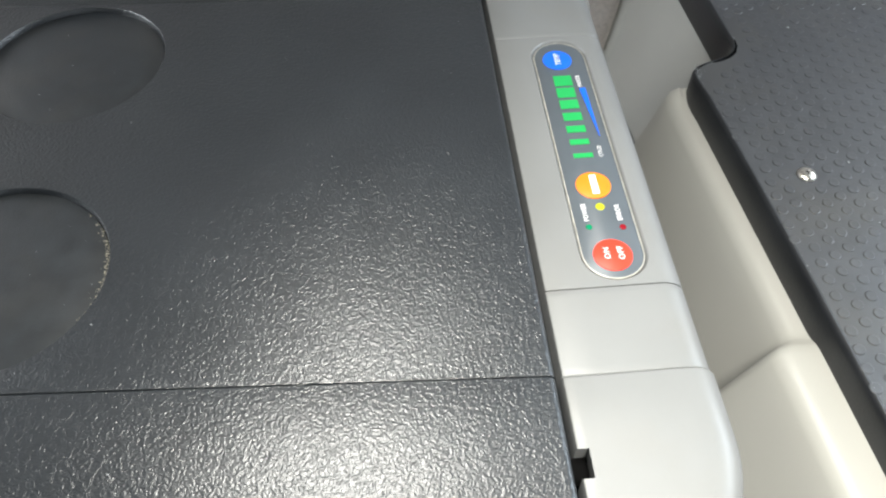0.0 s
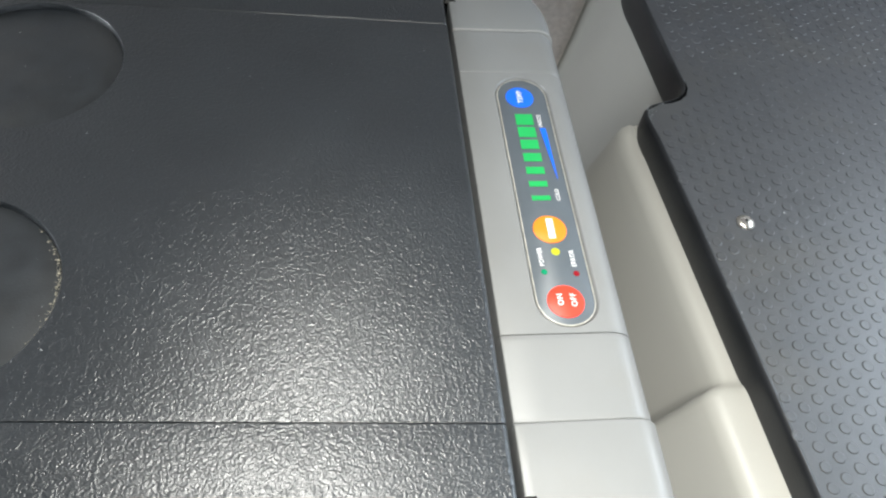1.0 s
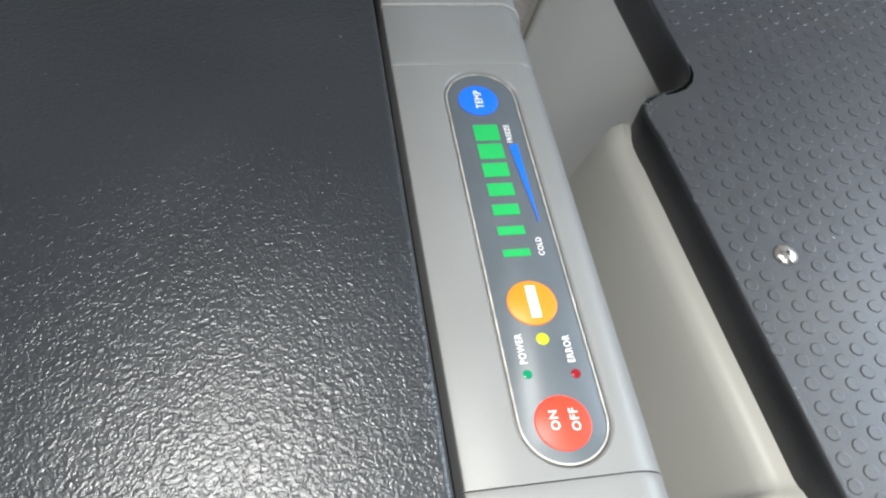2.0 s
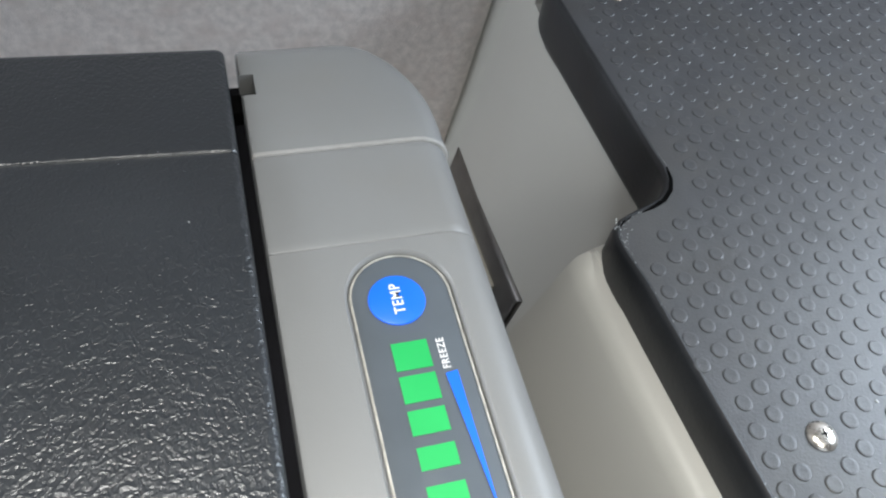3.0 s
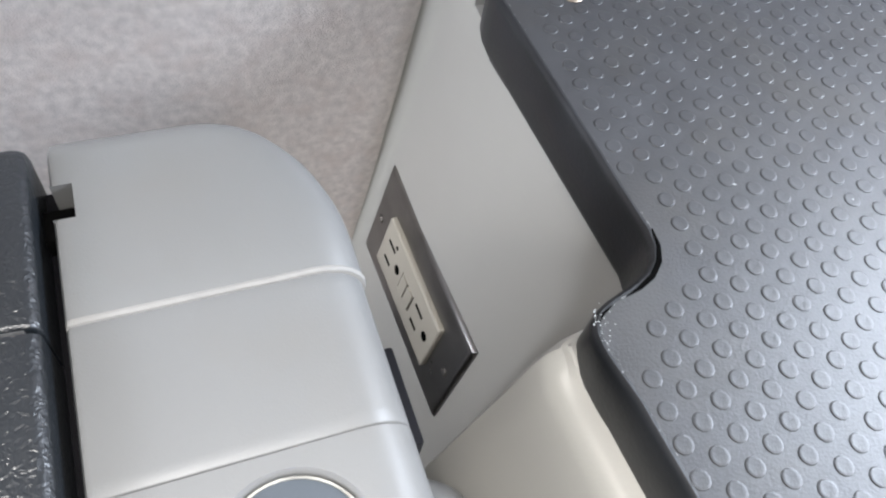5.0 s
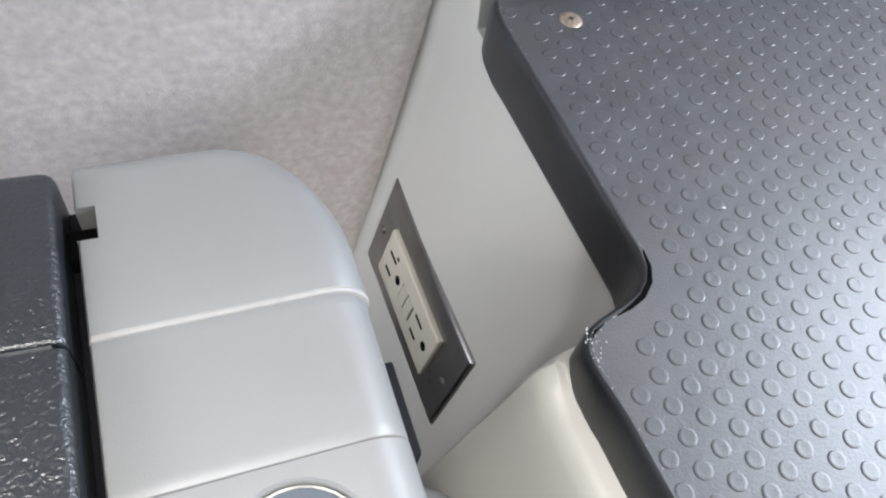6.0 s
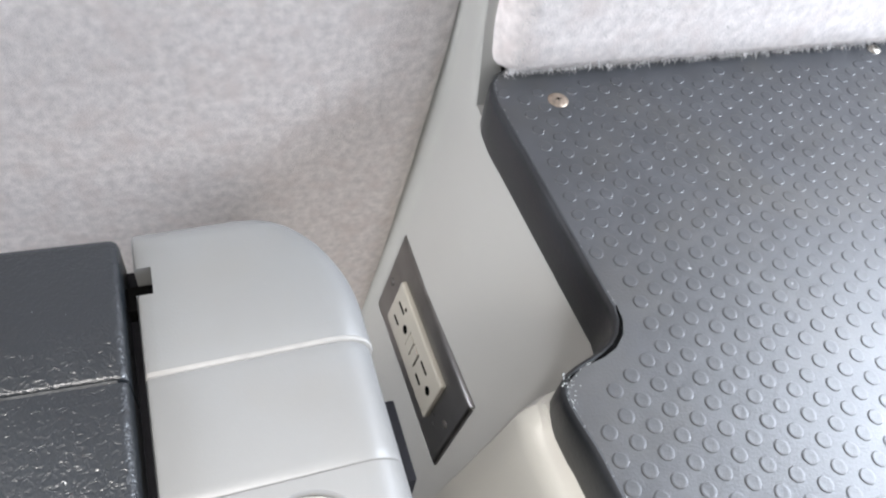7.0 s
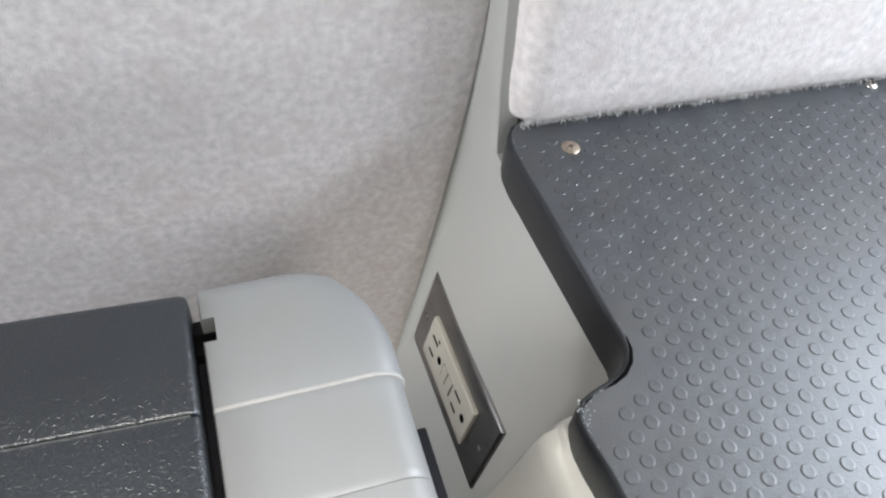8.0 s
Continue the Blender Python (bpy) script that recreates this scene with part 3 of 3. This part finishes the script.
panel.location.x = PRINT
part("blue_button", disc(0.0000, 0.0005, 0.0087, ZP - 0.001, ZP + 0.0007, 48, 0.0005), BLUE, panel, "round blue button")
part("orange_button", disc(0.0010, -0.1015, 0.0092, ZP - 0.001, ZP + 0.0007, 48, 0.0005), ORANGE, panel, "round orange button")
part("red_button", disc(0.0012, -0.1472, 0.0096, ZP - 0.001, ZP + 0.0007, 48, 0.0005), RED, panel, "round red button")
ZB = ZP + 0.0003
for y1, y0 in ((-0.0140, -0.0229), (-0.0247, -0.0329), (-0.0352, -0.0424), (-0.0458, -0.0522), (-0.0565, -0.0617), (-0.0672, -0.0712), (-0.0779, -0.0812)):
    part("level_bar", box(-0.0052, 0.0054, y0, y1, ZP - 0.0005, ZB), GREEN, panel, "green level bar")
bm = loft([[(0.0083, -0.0258, z), (0.0119, -0.0254, z), (0.0122, -0.0654, z), (0.0119, -0.0654, z)] for z in (ZP - 0.0005, ZB)])
part("blue_wedge", bm, BLUE, panel, "tapering blue wedge")
part("power_led", disc(-0.0068, -0.1290, 0.0017, ZP - 0.0005, ZP + 0.0003, 20, 0.0001), LED_G, panel, "dark green indicator")
part("error_led", disc(0.0101, -0.1303, 0.0017, ZP - 0.0005, ZP + 0.0003, 20, 0.0001), LED_R, panel, "dark red indicator")
part("timer_led", disc(0.0015, -0.1162, 0.0024, ZP - 0.0005, ZP + 0.0003, 20, 0.0001), LED_Y, panel, "olive indicator")
ZW = ZP + 0.0008
writing("temp_text", "TEMP", 0.0047, 0.0002, 0.0006, ZW, panel, squeeze=0.86)
writing("freeze_text", "FREEZE", 0.0032, 0.0093, -0.0194, ZP + 0.0002, panel, squeeze=0.88)
writing("cold_text", "COLD", 0.0032, 0.0098, -0.0772, ZP + 0.0002, panel, squeeze=0.88)
writing("power_text", "POWER", 0.0036, -0.0070, -0.1194, ZP + 0.0002, panel, squeeze=0.86)
writing("error_text", "ERROR", 0.0036, 0.0099, -0.1208, ZP + 0.0002, panel, squeeze=0.86)
writing("on_text", "ON", 0.0042, -0.0015, -0.1462, ZW, panel)
writing("off_text", "OFF", 0.0042, 0.0054, -0.1466, ZW, panel)
part("white_mark", box(-0.0004, 0.0032, -0.1078, -0.0946, ZW - 0.0003, ZW), WHITE, panel, "white print")

# body and lid
LX = -0.0380
SKEW = -0.05
part("body", box(-0.62, 0.0305, -0.278, 0.110, 0.0, 0.4795, 0.004), BODY, cooler, "dark grey chest body")


def lid_section(y, z, x_left=-0.62):
    r = 0.003
    pts = [(x_left, z - 0.028), (x_left, z - r), (x_left + r, z)]
    pts += [(LX - r, z)] + [(LX - r + r * math.sin(radians(a)), z - r * (1 - math.cos(radians(a)))) for a in (30, 60, 90)] + [(LX, z - 0.028)]
    return [(x, y + SKEW * (x - LX), zz) for x, zz in pts]


def lid_piece(y0, y1, z, round0=0.0012, round1=0.0012):
    rings = []
    for k in (0, 0.3, 0.6, 1.0):
        rings.append(lid_section(y0 + round0 * k, z - round0 * (1 - math.sqrt(1 - (1 - k) ** 2))))
    for k in (1.0, 0.6, 0.3, 0):
        rings.append(lid_section(y1 - round1 * k, z - round1 * (1 - math.sqrt(1 - (1 - k) ** 2))))
    return loft(rings)


ZL = 0.5065
part("lid_rear_section", lid_piece(0.0612, 0.1135, ZL - 0.001, 0.0016, 0.004), LID, cooler, "dark grained rear lid section")
part("lid_front_section", lid_piece(-0.2860, -0.2138, ZL - 0.0003, 0.0008, 0.0004), LID, cooler, "dark grained front lid section")


# main lid with two round sunk cup rests
CUPS = ((-0.2912, -0.1390, 0.0552), (-0.2840, 0.0165, 0.0530))


def main_lid():
    y0, y1 = -0.2134, 0.0596
    bm = bmesh.new()
    z = ZL
    sk = lambda x: SKEW * (x - LX)
    outer = [(-0.62, y0 + sk(-0.62)), (LX - 0.003, y0), (LX - 0.003, y1), (-0.62, y1 + sk(-0.62))]
    ov = [bm.verts.new((x, y, z)) for x, y in outer]
    edges = [bm.edges.new((ov[i], ov[(i + 1) % 4])) for i in range(4)]
    n = 64
    for cx, cy, r in CUPS:
        ring = lambda rr, zz: [bm.verts.new((cx + rr * math.cos(2 * math.pi * i / n), cy + rr * math.sin(2 * math.pi * i / n), zz)) for i in range(n)]
        h = ring(r, z)
        edges += [bm.edges.new((h[i], h[(i + 1) % n])) for i in range(n)]
        low = ring(r - 0.0005, z - 0.0006), ring(r - 0.0010, z - 0.0042)
        for u, v in ((h, low[0]), (low[0], low[1])):
            for i in range(n):
                bm.faces.new((u[i], u[(i + 1) % n], v[(i + 1) % n], v[i]))
    bmesh.ops.triangle_fill(bm, use_beauty=True, use_dissolve=False, edges=edges)
    prof = [(LX - 0.003 + 0.003 * math.sin(radians(a)), z - 0.003 * (1 - math.cos(radians(a)))) for a in (30, 60, 90)] + [(LX, z - 0.028)]
    a, b = ov[1], ov[2]
    for x, zz in prof:
        c, d = bm.verts.new((x, y0, zz)), bm.verts.new((x, y1, zz))
        bm.faces.new((a, c, d, b))
        a, b = c, d
    for y in (y0, y1):
        vs = [bm.verts.new(p) for p in ((-0.62, y + sk(-0.62), z - 0.0001), (LX - 0.003, y, z - 0.0001), (LX, y, z - 0.028), (-0.62, y + sk(-0.62), z - 0.028))]
        bm.faces.new(vs)
    return bm


lid = part("lid", main_lid(), LID, cooler, "dark grained lid with round sunk cup rests")
for cx, cy, r in CUPS:
    part("cup_rest", disc(cx, cy, r - 0.0008, ZL - 0.009, ZL - 0.0035, 64, 0.0004), LID_SMOOTH, lid, "worn smooth round floor")
part("lid_core", box(-0.615, LX - 0.004, -0.254, 0.104, 0.4805, 0.4965), BLACK, cooler)
# pale worn ridge along the rear joint
part("joint_ridge", loft([[(x, 0.0598 + SKEW * (x - LX) + dy, z) for dy, z in ((0, ZL - 0.006), (0.0012, ZL - 0.006), (0.0011, ZL - 0.0010), (0.0001, ZL - 0.0008))] for x in (-0.60, -0.4, -0.2, -0.1, LX - 0.003)]), DUST, cooler, "dusty joint line")
# hinge pins and the dark slot between lid and strip
part("slot_floor", box(LX - 0.002, -0.0340, -0.284, 0.112, 0.4785, 0.4860), BLACK, cooler)
for y in (0.0950, -0.2520):
    bm = box(-0.0440, -0.0292, y - 0.0022, y + 0.0022, 0.4800, 0.4895, 0.0008)
    part("hinge_pin", bm, SLOT, cooler, "black hinge pin")
# black blocks added to darken the inside of the hinge slots
for y0, y1 in ((0.0922, 0.1018), (-0.2563, -0.2442)):
    part("hinge_slot_fill", box(-0.0425, -0.0291, y0, y1, 0.4800, 0.4922, 0.0008), SLOT, cooler, "black block that darkens the hinge slot")
part("strip_core", box(-0.0338, 0.030, -0.262, 0.100, 0.4800, 0.4850), BODY, cooler)
# handle bar and dark vent on the flank facing the well
rings = []
for k in range(13):
    a = radians(90 * k / 12)
    y, r = 0.019 + 0.022 * math.cos(a), max(0.02, math.sin(a)) ** 0.8
    rings.append([(0.041 + 0.031 * r * math.cos(2 * math.pi * i / 32), y, 0.372 + 0.029 * r * math.sin(2 * math.pi * i / 32)) for i in range(32)])
rings.append([(x - 0.006, -0.075, z - 0.004) for x, _, z in rings[-1]])
part("side_handle", loft(rings), STRIP, cooler, "light grey rounded handle bar on the flank")
part("side_vent", box(0.0300, 0.0478, 0.033, 0.066, 0.405, 0.4400, 0.001), BLACK, cooler, "black side vent")


def specks(name, count, place, small, large, mat, label, parent, seed):
    """Dust and lint: tiny flat flakes lying on a surface."""
    rnd = random.Random(seed)
    bm = bmesh.new()
    for _ in range(count):
        p = place(rnd)
        r = small + (large - small) * rnd.random() ** 5
        q = bmesh.ops.create_icosphere(bm, subdivisions=1, radius=r)["verts"]
        bmesh.ops.transform(bm, matrix=pose(*p, 0, 0, rnd.uniform(0, 180)) @ Matrix.Diagonal((rnd.uniform(0.8, 2.0), 0.8, 0.4, 1)), verts=q)
    ob = part(name, bm, mat, parent, label)
    ob["kind"] = "stuff"
    return ob


specks("dust_specks", 150, lambda r: (r.uniform(-0.34, -0.05), r.uniform(-0.26, 0.10), ZL + 0.0001), 0.00010, 0.00042, GLUE, "pale dust specks", cooler, 5)
specks("lint_specks", 55, lambda r: (r.uniform(0.17, 0.50), r.uniform(-0.10, 0.23), 0.4382), 0.00015, 0.0009, GLUE, "pale lint specks", deck, 6)
rim = [Vector((p.x + lean(p.y), p.y)) for p in deck_outline(0.0030)]


def along_rim(r):
    k = r.uniform(3, len(rim) - 1.01)
    p = rim[int(k)].lerp(rim[int(k) + 1], k % 1)
    return (p.x + r.gauss(0, 0.0004), p.y, 0.4384)


specks("edge_scuffs", 200, along_rim, 0.00009, 0.00032, GLUE, "pale scuffs and grit along the mat's edge", deck, 7)
cx, cy, r = CUPS[0]
specks("cup_rest_dust", 160, lambda q: (lambda a: (cx + (r - 0.0012 - abs(q.gauss(0, 0.0012))) * math.cos(a), cy + (r - 0.0012 - abs(q.gauss(0, 0.0012))) * math.sin(a), ZL - 0.0032 + abs(q.gauss(0, 0.0008))))(q.gauss(0.05, 0.28)), 0.00018, 0.0007, CRUMB, "pale crumbs and dust in the rim", cooler, 9)

# from the plan's unit to metres
for ob in [o for o in scene.objects if o.parent is None and o is not cam]:
    ob.matrix_world = Matrix.Scale(UNIT, 4) @ ob.matrix_world
